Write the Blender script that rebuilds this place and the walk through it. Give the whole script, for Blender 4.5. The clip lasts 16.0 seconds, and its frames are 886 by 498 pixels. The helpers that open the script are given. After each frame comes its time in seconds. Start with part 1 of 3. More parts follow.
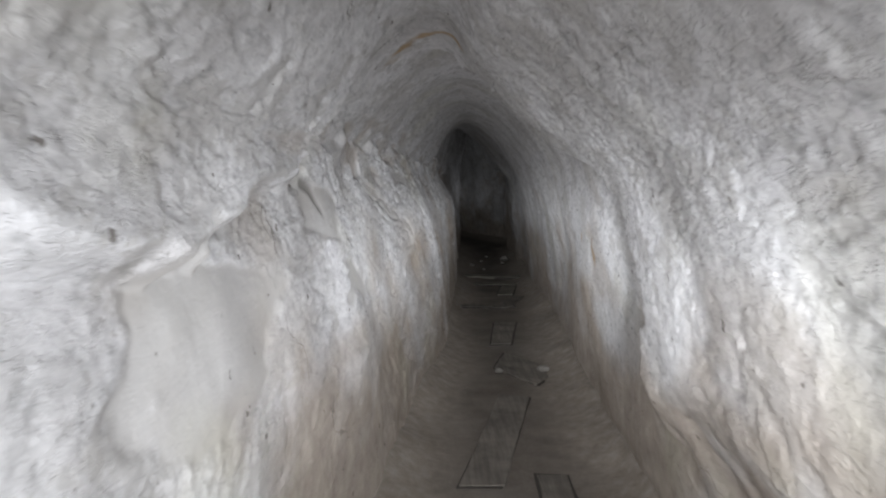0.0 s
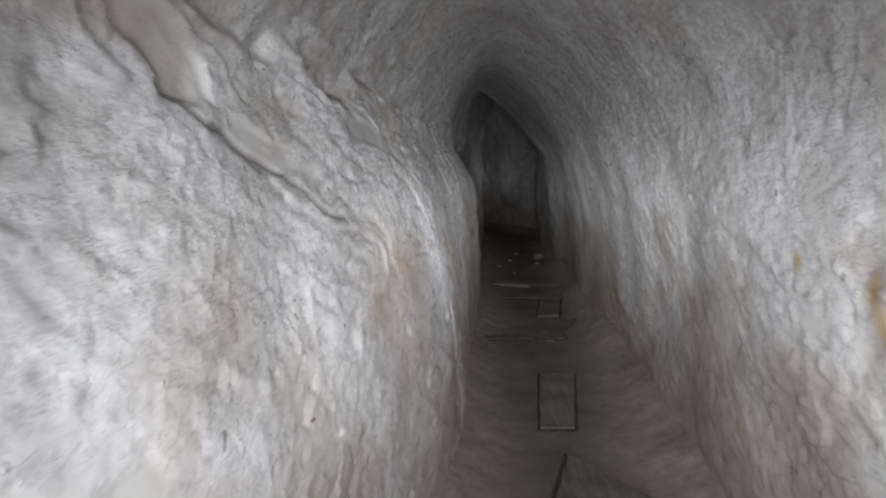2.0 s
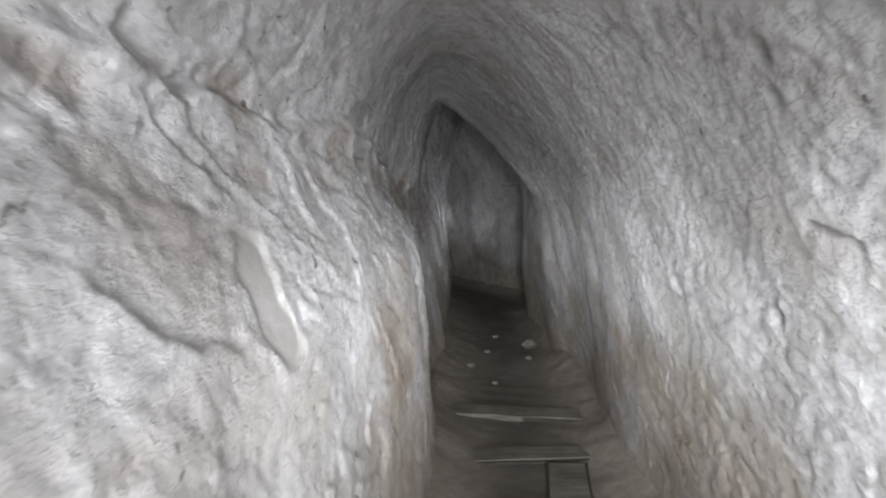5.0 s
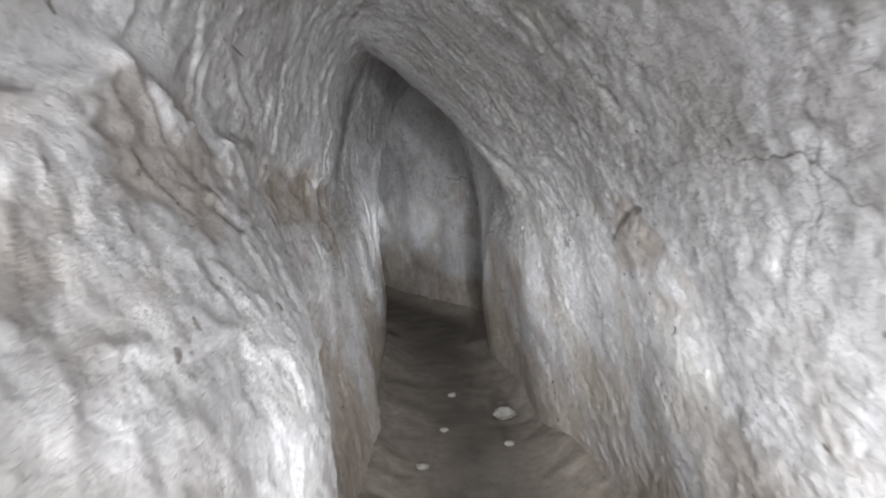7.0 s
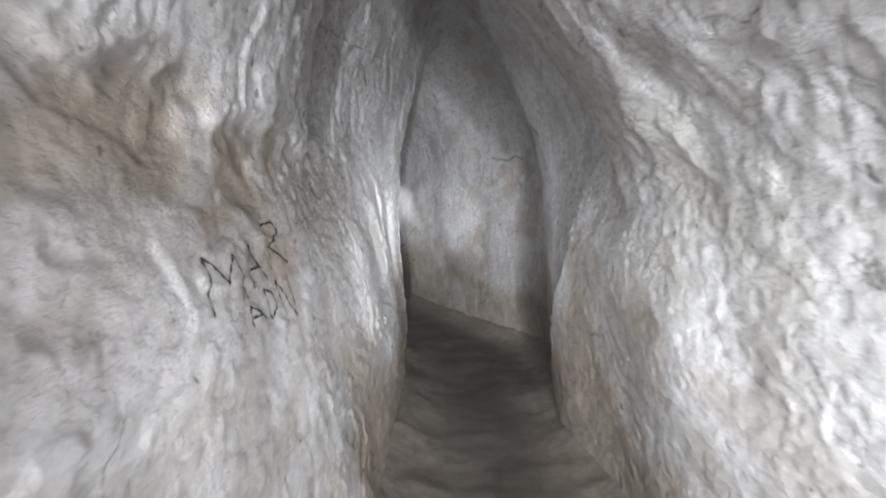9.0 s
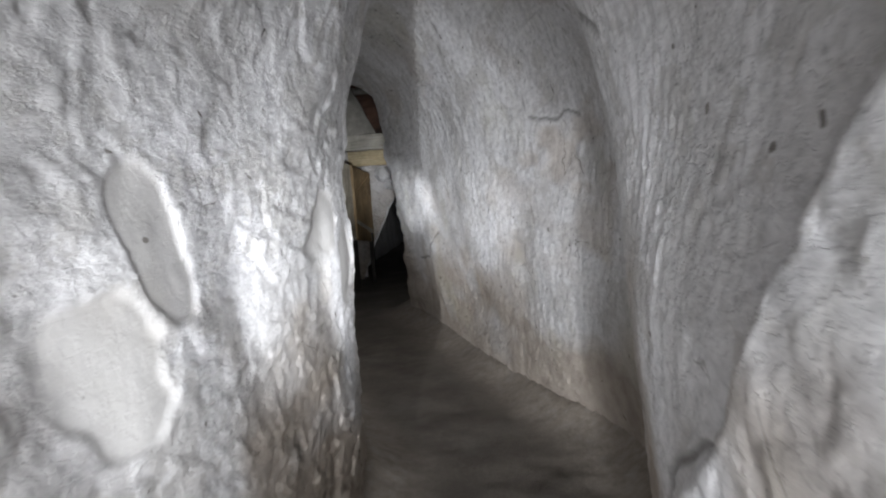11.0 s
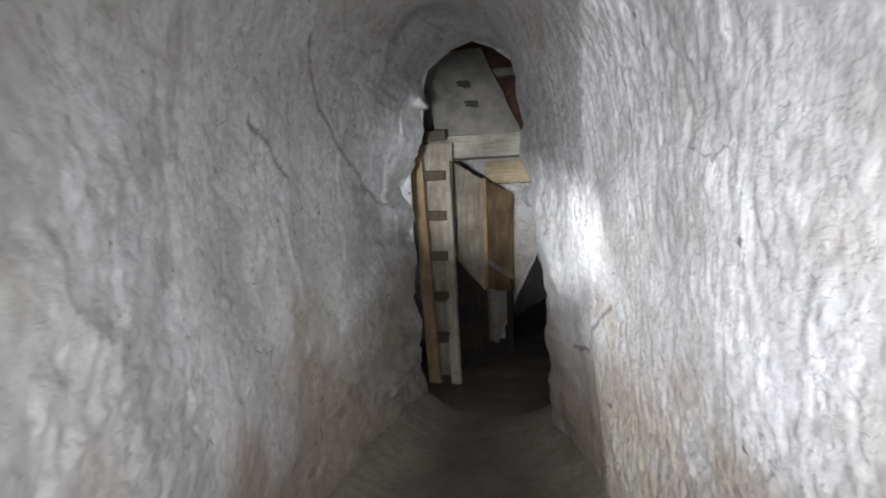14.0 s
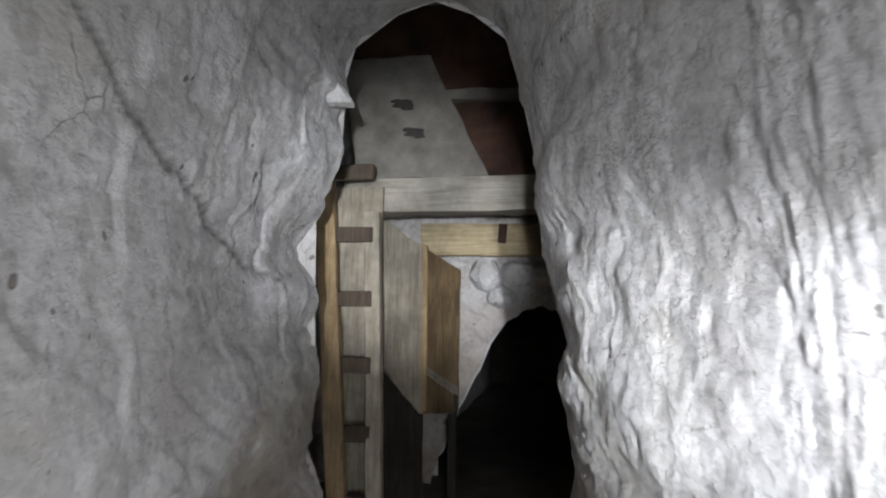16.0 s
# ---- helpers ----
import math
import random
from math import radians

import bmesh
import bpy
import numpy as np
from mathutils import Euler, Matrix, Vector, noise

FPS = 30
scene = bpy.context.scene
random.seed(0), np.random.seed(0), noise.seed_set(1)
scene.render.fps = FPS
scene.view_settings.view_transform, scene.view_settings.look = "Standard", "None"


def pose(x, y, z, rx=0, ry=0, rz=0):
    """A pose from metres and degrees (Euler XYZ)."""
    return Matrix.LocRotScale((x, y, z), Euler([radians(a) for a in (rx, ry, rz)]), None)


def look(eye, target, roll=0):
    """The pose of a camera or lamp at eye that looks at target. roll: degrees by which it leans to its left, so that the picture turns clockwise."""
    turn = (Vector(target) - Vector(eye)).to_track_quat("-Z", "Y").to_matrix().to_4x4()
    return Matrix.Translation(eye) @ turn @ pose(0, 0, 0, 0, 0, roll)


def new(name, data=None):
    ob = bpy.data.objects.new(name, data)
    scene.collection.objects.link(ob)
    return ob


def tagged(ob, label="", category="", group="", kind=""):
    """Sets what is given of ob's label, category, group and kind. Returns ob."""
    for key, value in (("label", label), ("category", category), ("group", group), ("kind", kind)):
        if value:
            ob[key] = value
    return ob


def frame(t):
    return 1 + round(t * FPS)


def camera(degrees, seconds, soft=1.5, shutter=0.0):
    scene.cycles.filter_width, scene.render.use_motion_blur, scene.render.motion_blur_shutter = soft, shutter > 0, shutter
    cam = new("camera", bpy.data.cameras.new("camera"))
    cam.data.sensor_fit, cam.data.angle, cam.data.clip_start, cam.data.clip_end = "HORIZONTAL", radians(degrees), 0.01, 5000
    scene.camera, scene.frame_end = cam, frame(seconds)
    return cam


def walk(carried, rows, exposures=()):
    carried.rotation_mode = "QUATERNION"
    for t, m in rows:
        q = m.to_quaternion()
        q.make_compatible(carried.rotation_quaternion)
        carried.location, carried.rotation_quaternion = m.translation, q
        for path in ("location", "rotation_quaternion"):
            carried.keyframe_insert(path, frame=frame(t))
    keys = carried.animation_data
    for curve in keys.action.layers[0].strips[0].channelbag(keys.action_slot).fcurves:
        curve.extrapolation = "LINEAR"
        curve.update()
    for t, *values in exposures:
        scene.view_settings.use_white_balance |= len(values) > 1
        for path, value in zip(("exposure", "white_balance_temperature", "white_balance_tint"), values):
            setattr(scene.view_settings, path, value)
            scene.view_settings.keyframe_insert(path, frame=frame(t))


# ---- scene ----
# The camera and the line walked.
cam = camera(66.5, 16.0, soft=2.0, shutter=0.3)
PATH = [
    (0, (0.015, -0.033, 1.293), (0.009, 1.958, 1.104), -0.2),
    (0.5, (0.013, 0.564, 1.265), (0.028, 2.553, 1.056), -0.8),
    (1, (-0.01, 1.159, 1.256), (-0.015, 3.148, 1.053), -0.8),
    (1.5, (0.021, 1.736, 1.214), (0.041, 3.721, 0.972), -0.7),
    (2, (0.051, 2.296, 1.201), (-0.02, 4.281, 0.974), -0.7),
    (2.5, (0.083, 2.805, 1.231), (0.046, 4.796, 1.05), -1.8),
    (3, (0.144, 3.28, 1.26), (0.148, 5.273, 1.098), -1.1),
    (3.5, (0.131, 3.848, 1.254), (0.164, 5.846, 1.169), 1.1),
    (4, (0.215, 4.341, 1.256), (0.242, 6.339, 1.176), -0.0),
    (4.5, (0.222, 4.803, 1.275), (0.191, 6.8, 1.172), -0.6),
    (5, (0.219, 5.241, 1.278), (0.227, 7.238, 1.166), -1.1),
    (5.2, (0.234, 5.438, 1.273), (0.255, 7.434, 1.151), -1.0),
    (7.3, (0.237, 7.605, 1.382), (0.454, 9.588, 1.231), -1.9),
    (7.5, (0.273, 7.81, 1.373), (0.462, 9.794, 1.201), -1.8),
    (8, (0.314, 8.373, 1.361), (0.473, 10.36, 1.197), -2.5),
    (8.5, (0.421, 8.916, 1.323), (0.563, 10.905, 1.167), -1.2),
    (9, (0.377, 9.285, 1.305), (0.479, 11.276, 1.151), -0.7),
    (9.2, (0.464, 9.598, 1.329), (0.519, 11.593, 1.2), -1.3),
    (11.3, (0.894, 12.065, 1.316), (0.733, 14.05, 1.13), -3.9),
    (11.5, (0.861, 12.281, 1.303), (0.631, 14.262, 1.155), -0.8),
    (12, (0.834, 12.77, 1.312), (0.577, 14.746, 1.138), -2.6),
    (12.5, (0.87, 13.273, 1.327), (0.494, 15.234, 1.212), -2.9),
    (13, (0.816, 13.774, 1.313), (0.351, 15.719, 1.3), -0.2),
    (13.5, (0.781, 14.268, 1.298), (0.259, 16.199, 1.301), -2.1),
    (14, (0.661, 14.831, 1.256), (0.039, 16.731, 1.198), -1.7),
    (14.5, (0.483, 15.375, 1.219), (-0.094, 17.29, 1.194), -1.8),
    (15, (0.327, 15.877, 1.261), (-0.263, 17.788, 1.298), -1.8),
    (15.5, (0.091, 16.368, 1.291), (-0.351, 18.318, 1.36), -0.6),
    (16, (-0.096, 16.815, 1.315), (-0.434, 18.778, 1.496), 0.5),
]


def fade(y):
    """Stops by which the stand-in lamps are dimmed from the entrance to y metres along the gallery, so that it looks
    dark ahead.
    """
    return 0.50 * min(y, 8.5) + 0.15 * max(0.0, min(y, 15.8) - 8.5)


# The exposure rises to undo the lamps' dimming along the passage; small corrections by the second.
TRIM = {0: 0.95, 1: 0.7, 2: 0.1, 3: 0.15, 5: 0.2, 7.5: 0.4, 9: 0.3, 11.5: 0.15, 12.5: -0.05, 13.5: 0.15, 14.5: 0.55, 16: 0.5}
EXPOSURES = []
for t, eye, target, roll in PATH:
    trim = np.interp(t, list(TRIM), list(TRIM.values()))
    EXPOSURES.append((t, round(fade(eye[1]) - 3.5 + float(trim), 3)))
walk(cam, [(t, look(eye, target, roll)) for t, eye, target, roll in PATH], EXPOSURES)

# ---- light: an unlit gallery; unseen lamps added along the path imitate one hand-carried light ----
world = bpy.data.worlds.new("underground")
world.use_nodes = True
world.node_tree.nodes["Background"].inputs[0].default_value = (0.5, 0.55, 0.6, 1)
world.node_tree.nodes["Background"].inputs[1].default_value = 0.0
scene.world = world

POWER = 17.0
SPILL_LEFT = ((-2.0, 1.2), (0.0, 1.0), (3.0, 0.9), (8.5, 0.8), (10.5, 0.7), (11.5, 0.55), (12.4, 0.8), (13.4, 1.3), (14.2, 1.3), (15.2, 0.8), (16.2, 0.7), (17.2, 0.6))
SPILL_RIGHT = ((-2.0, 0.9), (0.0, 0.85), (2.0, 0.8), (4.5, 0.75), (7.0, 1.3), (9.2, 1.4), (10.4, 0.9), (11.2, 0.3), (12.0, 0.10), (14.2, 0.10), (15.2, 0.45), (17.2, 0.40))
# the line of the added lamps
LAMP_LINE = ((-2.0, 0.15), (0.0, 0.16), (1.5, 0.16), (4.0, 0.22), (5.5, 0.40), (7.0, 0.45), (9.0, 0.55), (10.5, 0.60), (12.0, 0.62), (13.3, 0.60), (14.4, 0.70), (16.0, 0.33), (17.2, 0.05))


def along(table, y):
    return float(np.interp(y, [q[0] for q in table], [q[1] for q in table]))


def stand_in_lamp(name, eye, target, power, cone, size=0.05):
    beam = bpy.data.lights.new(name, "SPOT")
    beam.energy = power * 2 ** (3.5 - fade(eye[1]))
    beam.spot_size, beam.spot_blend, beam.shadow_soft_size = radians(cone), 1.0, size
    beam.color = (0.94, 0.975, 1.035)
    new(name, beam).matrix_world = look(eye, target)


# unseen wide lamps for the carried light's spill, on the wall to either side
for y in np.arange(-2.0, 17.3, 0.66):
    x = along(LAMP_LINE, y)
    run = math.atan2(x - along(LAMP_LINE, y + 0.8), 0.8)
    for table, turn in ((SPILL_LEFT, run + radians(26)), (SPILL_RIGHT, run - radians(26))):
        stand_in_lamp("unseen_spill_lamp", (x, y, 1.05), (x - 2.5 * math.sin(turn), y + 2.5 * math.cos(turn), 0.65 if y < 12 else 1.15), POWER * along(table, y), 90)
# and unseen narrow lamps, added where the carried beam leaves bright patches
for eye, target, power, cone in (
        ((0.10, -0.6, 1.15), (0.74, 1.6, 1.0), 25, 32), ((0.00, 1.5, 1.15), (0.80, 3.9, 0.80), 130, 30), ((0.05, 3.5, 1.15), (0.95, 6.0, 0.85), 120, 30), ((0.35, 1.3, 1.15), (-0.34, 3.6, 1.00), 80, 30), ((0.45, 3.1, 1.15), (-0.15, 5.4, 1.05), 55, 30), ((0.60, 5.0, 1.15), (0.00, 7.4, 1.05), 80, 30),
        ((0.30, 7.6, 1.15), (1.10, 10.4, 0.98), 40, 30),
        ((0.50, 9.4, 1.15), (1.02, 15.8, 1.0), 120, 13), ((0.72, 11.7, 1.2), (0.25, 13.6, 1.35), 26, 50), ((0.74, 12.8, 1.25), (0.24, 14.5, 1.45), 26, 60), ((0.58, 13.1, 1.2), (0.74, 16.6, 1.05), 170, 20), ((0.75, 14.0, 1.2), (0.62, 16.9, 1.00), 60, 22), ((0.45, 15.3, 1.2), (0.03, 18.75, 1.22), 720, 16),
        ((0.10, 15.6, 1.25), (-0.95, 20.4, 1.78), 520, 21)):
    stand_in_lamp("unseen_beam_lamp", eye, target, power, cone, 0.03)

# ---- materials ----
def material(name):
    m = bpy.data.materials.new(name)
    m.use_nodes = True
    nt = m.node_tree
    return m, nt, nt.nodes["Principled BSDF"]


def node(nt, kind, **values):
    n = nt.nodes.new(kind)
    for key, value in values.items():
        if key in n.inputs:
            n.inputs[key].default_value = value
    return n


def noise_fac(nt, scale, detail=4.0, rough=0.55, stretch=None):
    co = nt.nodes.new("ShaderNodeTexCoord")
    source = co.outputs["Object"]
    if stretch:
        mp = nt.nodes.new("ShaderNodeMapping")
        mp.inputs["Scale"].default_value = stretch
        nt.links.new(source, mp.inputs["Vector"])
        source = mp.outputs["Vector"]
    n = node(nt, "ShaderNodeTexNoise", Scale=scale, Detail=detail, Roughness=rough)
    nt.links.new(source, n.inputs["Vector"])
    return n.outputs["Fac"]


def slanted(nt, scale, detail, rough):
    """Noise drawn out into steep, slightly leaning strokes."""
    co = nt.nodes.new("ShaderNodeTexCoord")
    mp = nt.nodes.new("ShaderNodeMapping")
    mp.vector_type = "TEXTURE"
    mp.inputs["Rotation"].default_value = (radians(18), 0, 0)
    mp.inputs["Scale"].default_value = (1.0, 1.1, 3.4)
    nt.links.new(co.outputs["Object"], mp.inputs["Vector"])
    n = node(nt, "ShaderNodeTexNoise", Scale=scale, Detail=detail, Roughness=rough)
    nt.links.new(mp.outputs["Vector"], n.inputs["Vector"])
    return n.outputs["Fac"]


def ramp(nt, fac, stops):
    r = nt.nodes.new("ShaderNodeValToRGB")
    while len(r.color_ramp.elements) < len(stops):
        r.color_ramp.elements.new(0.5)
    for e, (pos, colour) in zip(r.color_ramp.elements, stops):
        e.position = pos
        e.color = (*colour, 1) if len(colour) == 3 else colour
    nt.links.new(fac, r.inputs["Fac"])
    return r.outputs["Color"]


def grey(v):
    return (v, v, v)


def mix(nt, fac, a, b, how="MIX"):
    m = nt.nodes.new("ShaderNodeMix")
    m.data_type, m.blend_type = "RGBA", how
    if isinstance(fac, float):
        m.inputs[0].default_value = fac
    else:
        nt.links.new(fac, m.inputs[0])
    for value, slot in ((a, 6), (b, 7)):
        if isinstance(value, tuple):
            m.inputs[slot].default_value = (*value, 1)
        else:
            nt.links.new(value, m.inputs[slot])
    return m.outputs[2]


def maths(nt, how, a, b):
    m = nt.nodes.new("ShaderNodeMath")
    m.operation = how
    for value, slot in ((a, 0), (b, 1)):
        if isinstance(value, (int, float)):
            m.inputs[slot].default_value = value
        else:
            nt.links.new(value, m.inputs[slot])
    return m.outputs[0]


def attribute(nt, name):
    a = nt.nodes.new("ShaderNodeAttribute")
    a.attribute_name = name
    return a.outputs["Fac"]


def bump(nt, bsdf, height, strength, distance):
    b = node(nt, "ShaderNodeBump", Strength=strength, Distance=distance)
    nt.links.new(height, b.inputs["Height"])
    nt.links.new(b.outputs["Normal"], bsdf.inputs["Normal"])


def make_chalk():
    m, nt, bsdf = material("hewn_chalk")
    # bare chalk, in two scales of tone
    cloud = ramp(nt, noise_fac(nt, 2.2, 5), [(0.3, (0.47, 0.455, 0.445)), (0.5, (0.62, 0.61, 0.605)), (0.72, (0.71, 0.70, 0.705))])
    grain = ramp(nt, noise_fac(nt, 38.0, 6, 0.65, (1.0, 0.5, 1.0)), [(0.3, grey(0.72)), (0.55, grey(1.0)), (0.8, grey(1.08))])
    col = mix(nt, 0.75, cloud, grain, "MULTIPLY")
    # crust that has come away in ragged scraps
    scrap = ramp(nt, noise_fac(nt, 6.5, 9, 0.68, (1.0, 0.6, 0.8)), [(0.53, grey(0.0)), (0.555, grey(0.55))])
    col = mix(nt, scrap, col, (0.43, 0.415, 0.395))
    drawn = mix(nt, attribute(nt, "hewn"), noise_fac(nt, 26.0, 5, 0.65, (1.0, 0.45, 0.9)), slanted(nt, 30.0, 5, 0.65))
    fleck = ramp(nt, drawn, [(0.34, grey(0.62)), (0.44, grey(1.0)), (0.8, grey(1.06))])
    col = mix(nt, 0.6, col, fleck, "MULTIPLY")
    # trowelled smooth clay skin
    skin = ramp(nt, noise_fac(nt, 5.0, 3), [(0.3, (0.44, 0.425, 0.405)), (0.7, (0.53, 0.515, 0.50))])
    col = mix(nt, attribute(nt, "patch"), col, skin)
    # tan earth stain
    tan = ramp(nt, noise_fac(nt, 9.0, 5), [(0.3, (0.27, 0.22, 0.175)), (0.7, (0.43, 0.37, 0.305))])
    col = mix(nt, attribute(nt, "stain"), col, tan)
    # thin yellow-green tint in noise patches
    green_tint = ramp(nt, noise_fac(nt, 1.4, 4, 0.6), [(0.55, grey(0.0)), (0.75, grey(0.35))])
    col = mix(nt, green_tint, col, (0.52, 0.50, 0.38))
    # pick scars and hair cracks that hold dirt; extra lines paint in shadows of flakes
    vor = nt.nodes.new("ShaderNodeTexVoronoi")
    vor.feature = "DISTANCE_TO_EDGE"
    vor.inputs["Scale"].default_value = 3.1
    co = nt.nodes.new("ShaderNodeTexCoord")
    warp = node(nt, "ShaderNodeTexNoise", Scale=5.0, Detail=5.0)
    nt.links.new(co.outputs["Object"], warp.inputs["Vector"])
    lift = mix(nt, 0.22, co.outputs["Object"], warp.outputs["Color"], "ADD")
    nt.links.new(lift, vor.inputs["Vector"])
    line = ramp(nt, vor.outputs["Distance"], [(0.0, grey(1.0)), (0.012, grey(0.0))])
    where = ramp(nt, noise_fac(nt, 1.9, 3), [(0.58, grey(0.0)), (0.66, grey(0.8))])
    col = mix(nt, maths(nt, "MULTIPLY", line, where), col, (0.10, 0.085, 0.07))
    # darker colour in the carved cracks and the blots
    col = mix(nt, attribute(nt, "crack_dark"), col, (0.06, 0.05, 0.042))
    col = mix(nt, attribute(nt, "ochre"), col, (0.38, 0.235, 0.085))
    specks = ramp(nt, noise_fac(nt, 21.0, 2, 0.4), [(0.735, grey(0.0)), (0.76, grey(0.8))])
    col = mix(nt, specks, col, (0.13, 0.11, 0.095))
    nt.links.new(col, bsdf.inputs["Base Color"])
    bsdf.inputs["Roughness"].default_value = 0.88
    bsdf.inputs["Specular IOR Level"].default_value = 0.25
    fine = noise_fac(nt, 95.0, 6, 0.7)
    strokes = drawn
    rims = ramp(nt, noise_fac(nt, 13.0, 6, 0.62, (1.0, 0.6, 0.7)), [(0.40, grey(0.0)), (0.415, grey(0.35)), (0.50, grey(0.30)), (0.515, grey(0.7)), (0.60, grey(0.62)), (0.615, grey(1.0))])
    height = maths(nt, "ADD", maths(nt, "MULTIPLY", fine, 0.35), maths(nt, "ADD", strokes, maths(nt, "MULTIPLY", rims, 0.55)))
    rough = maths(nt, "SUBTRACT", 1.0, maths(nt, "MULTIPLY", attribute(nt, "patch"), 0.85))
    bump(nt, bsdf, maths(nt, "MULTIPLY", height, rough), 0.8, 0.011)
    return m


def make_earth():
    m, nt, bsdf = material("trodden_earth")
    col = ramp(nt, noise_fac(nt, 3.0, 6, 0.6), [(0.3, (0.095, 0.080, 0.064)), (0.55, (0.155, 0.133, 0.110)), (0.75, (0.20, 0.176, 0.148))])
    grit = ramp(nt, noise_fac(nt, 60.0, 5, 0.7), [(0.35, grey(0.7)), (0.7, grey(1.12))])
    col = mix(nt, 0.8, col, grit, "MULTIPLY")
    chalk = ramp(nt, noise_fac(nt, 1.1, 5, 0.65), [(0.52, grey(0.0)), (0.72, grey(0.4))])
    col = mix(nt, chalk, col, (0.30, 0.285, 0.26))
    # crumbled chalk and tan earth fallen from the walls
    rubble = ramp(nt, noise_fac(nt, 16.0, 7, 0.65), [(0.3, (0.20, 0.168, 0.136)), (0.52, (0.29, 0.252, 0.212)), (0.75, (0.38, 0.345, 0.305))])
    col = mix(nt, attribute(nt, "heap"), col, rubble)
    nt.links.new(col, bsdf.inputs["Base Color"])
    bsdf.inputs["Roughness"].default_value = 0.8
    bump(nt, bsdf, noise_fac(nt, 45.0, 7, 0.7), 0.5, 0.012)
    return m


def make_wood(name, dark, light, along=2):
    m, nt, bsdf = material(name)
    stretch = [9.0, 9.0, 9.0]
    stretch[along] = 0.7
    grain = noise_fac(nt, 5.0, 6, 0.6, tuple(stretch))
    col = ramp(nt, grain, [(0.3, dark), (0.62, light), (0.8, tuple(c * 1.12 for c in light))])
    dirt = ramp(nt, noise_fac(nt, 3.5, 5, 0.65), [(0.4, grey(0.45)), (0.65, grey(1.0))])
    col = mix(nt, 0.8, col, dirt, "MULTIPLY")
    tint = nt.nodes.new("ShaderNodeObjectInfo")
    shade = ramp(nt, tint.outputs["Random"], [(0.0, grey(0.85)), (1.0, grey(1.08))])
    col = mix(nt, 1.0, col, shade, "MULTIPLY")
    nt.links.new(col, bsdf.inputs["Base Color"])
    bsdf.inputs["Roughness"].default_value = 0.75
    bump(nt, bsdf, grain, 0.45, 0.004)
    return m


def make_rust():
    m, nt, bsdf = material("rusted_iron")
    col = ramp(nt, noise_fac(nt, 4.0, 7, 0.65), [(0.3, (0.03, 0.018, 0.013)), (0.5, (0.075, 0.038, 0.025)), (0.75, (0.13, 0.068, 0.045))])
    nt.links.new(col, bsdf.inputs["Base Color"])
    bsdf.inputs["Roughness"].default_value = 0.85
    bump(nt, bsdf, noise_fac(nt, 60.0, 5, 0.7), 0.4, 0.004)
    return m


def make_plain(name, a, b, scale=12.0, roughness=0.85):
    m, nt, bsdf = material(name)
    nt.links.new(ramp(nt, noise_fac(nt, scale, 5, 0.6), [(0.3, a), (0.7, b)]), bsdf.inputs["Base Color"])
    bsdf.inputs["Roughness"].default_value = roughness
    bump(nt, bsdf, noise_fac(nt, scale * 5, 5, 0.65), 0.4, 0.006)
    return m


CHALK = make_chalk()
EARTH = make_earth()
FLOOR_BOARD = make_wood("trodden_board", (0.13, 0.115, 0.095), (0.23, 0.205, 0.175), 1)
PALE_BOARD = make_wood("pale_board", (0.17, 0.155, 0.125), (0.27, 0.25, 0.205), 0)
PINE = make_wood("yellowed_pine", (0.33, 0.21, 0.10), (0.55, 0.40, 0.22), 2)
PINE_ACROSS = make_wood("yellowed_bearer", (0.38, 0.29, 0.16), (0.58, 0.48, 0.30), 0)
# wood coloured near-black, with the shade under the chute painted in
SHADED_WOOD = make_wood("shaded_wood", (0.02, 0.016, 0.012), (0.05, 0.04, 0.03), 2)
DUSTY = make_wood("dusty_plank", (0.36, 0.31, 0.23), (0.56, 0.50, 0.40), 2)
ORANGE = make_wood("orange_pine", (0.27, 0.17, 0.08), (0.44, 0.31, 0.17), 2)
BEAM = make_wood("dusty_beam", (0.36, 0.33, 0.27), (0.55, 0.51, 0.44), 0)
DARK_WOOD = make_wood("dark_wood", (0.07, 0.05, 0.035), (0.15, 0.11, 0.075), 2)
RUST = make_rust()
CEMENT = make_plain("dusty_cement", (0.15, 0.138, 0.118), (0.28, 0.265, 0.235), 7.0)
STONE = make_plain("chalk_lump", (0.12, 0.11, 0.095), (0.24, 0.225, 0.20), 15.0)
# near-black for the gap shade painted round the floor boards
RIM_SHADE = make_plain("rim_shade_colour", (0.035, 0.03, 0.025), (0.06, 0.052, 0.043), 20.0)
# dark of the wall letters, and of the painted holes in the slab
SCRAWL_AND_HOLE_SHADE = make_plain("scrawl_and_hole_dark", (0.03, 0.027, 0.025), (0.06, 0.055, 0.05), 30.0)
OCHRE = make_plain("ochre_rust", (0.33, 0.17, 0.05), (0.48, 0.29, 0.10), 40.0)


# ---- smooth random fields, on arrays ----
PERM = np.random.RandomState(7).permutation(4096)
VALUES = np.random.RandomState(8).rand(4096)


def lattice(i, j, k):
    return PERM[(PERM[(PERM[i & 4095] + j) & 4095] + k) & 4095]


def field(p, size, seed=0):
    """Smooth noise of -1 to 1 with lumps about size metres across."""
    q = p / np.asarray(size) + 100.0 + seed * 17.3
    c = np.floor(q).astype(int)
    f = q - c
    f = f * f * f * (f * (f * 6 - 15) + 10)
    out = 0
    for dx in (0, 1):
        for dy in (0, 1):
            for dz in (0, 1):
                w = (f[:, 0] if dx else 1 - f[:, 0]) * (f[:, 1] if dy else 1 - f[:, 1]) * (f[:, 2] if dz else 1 - f[:, 2])
                out = out + w * VALUES[lattice(c[:, 0] + dx, c[:, 1] + dy, c[:, 2] + dz)]
    return out * 2 - 1


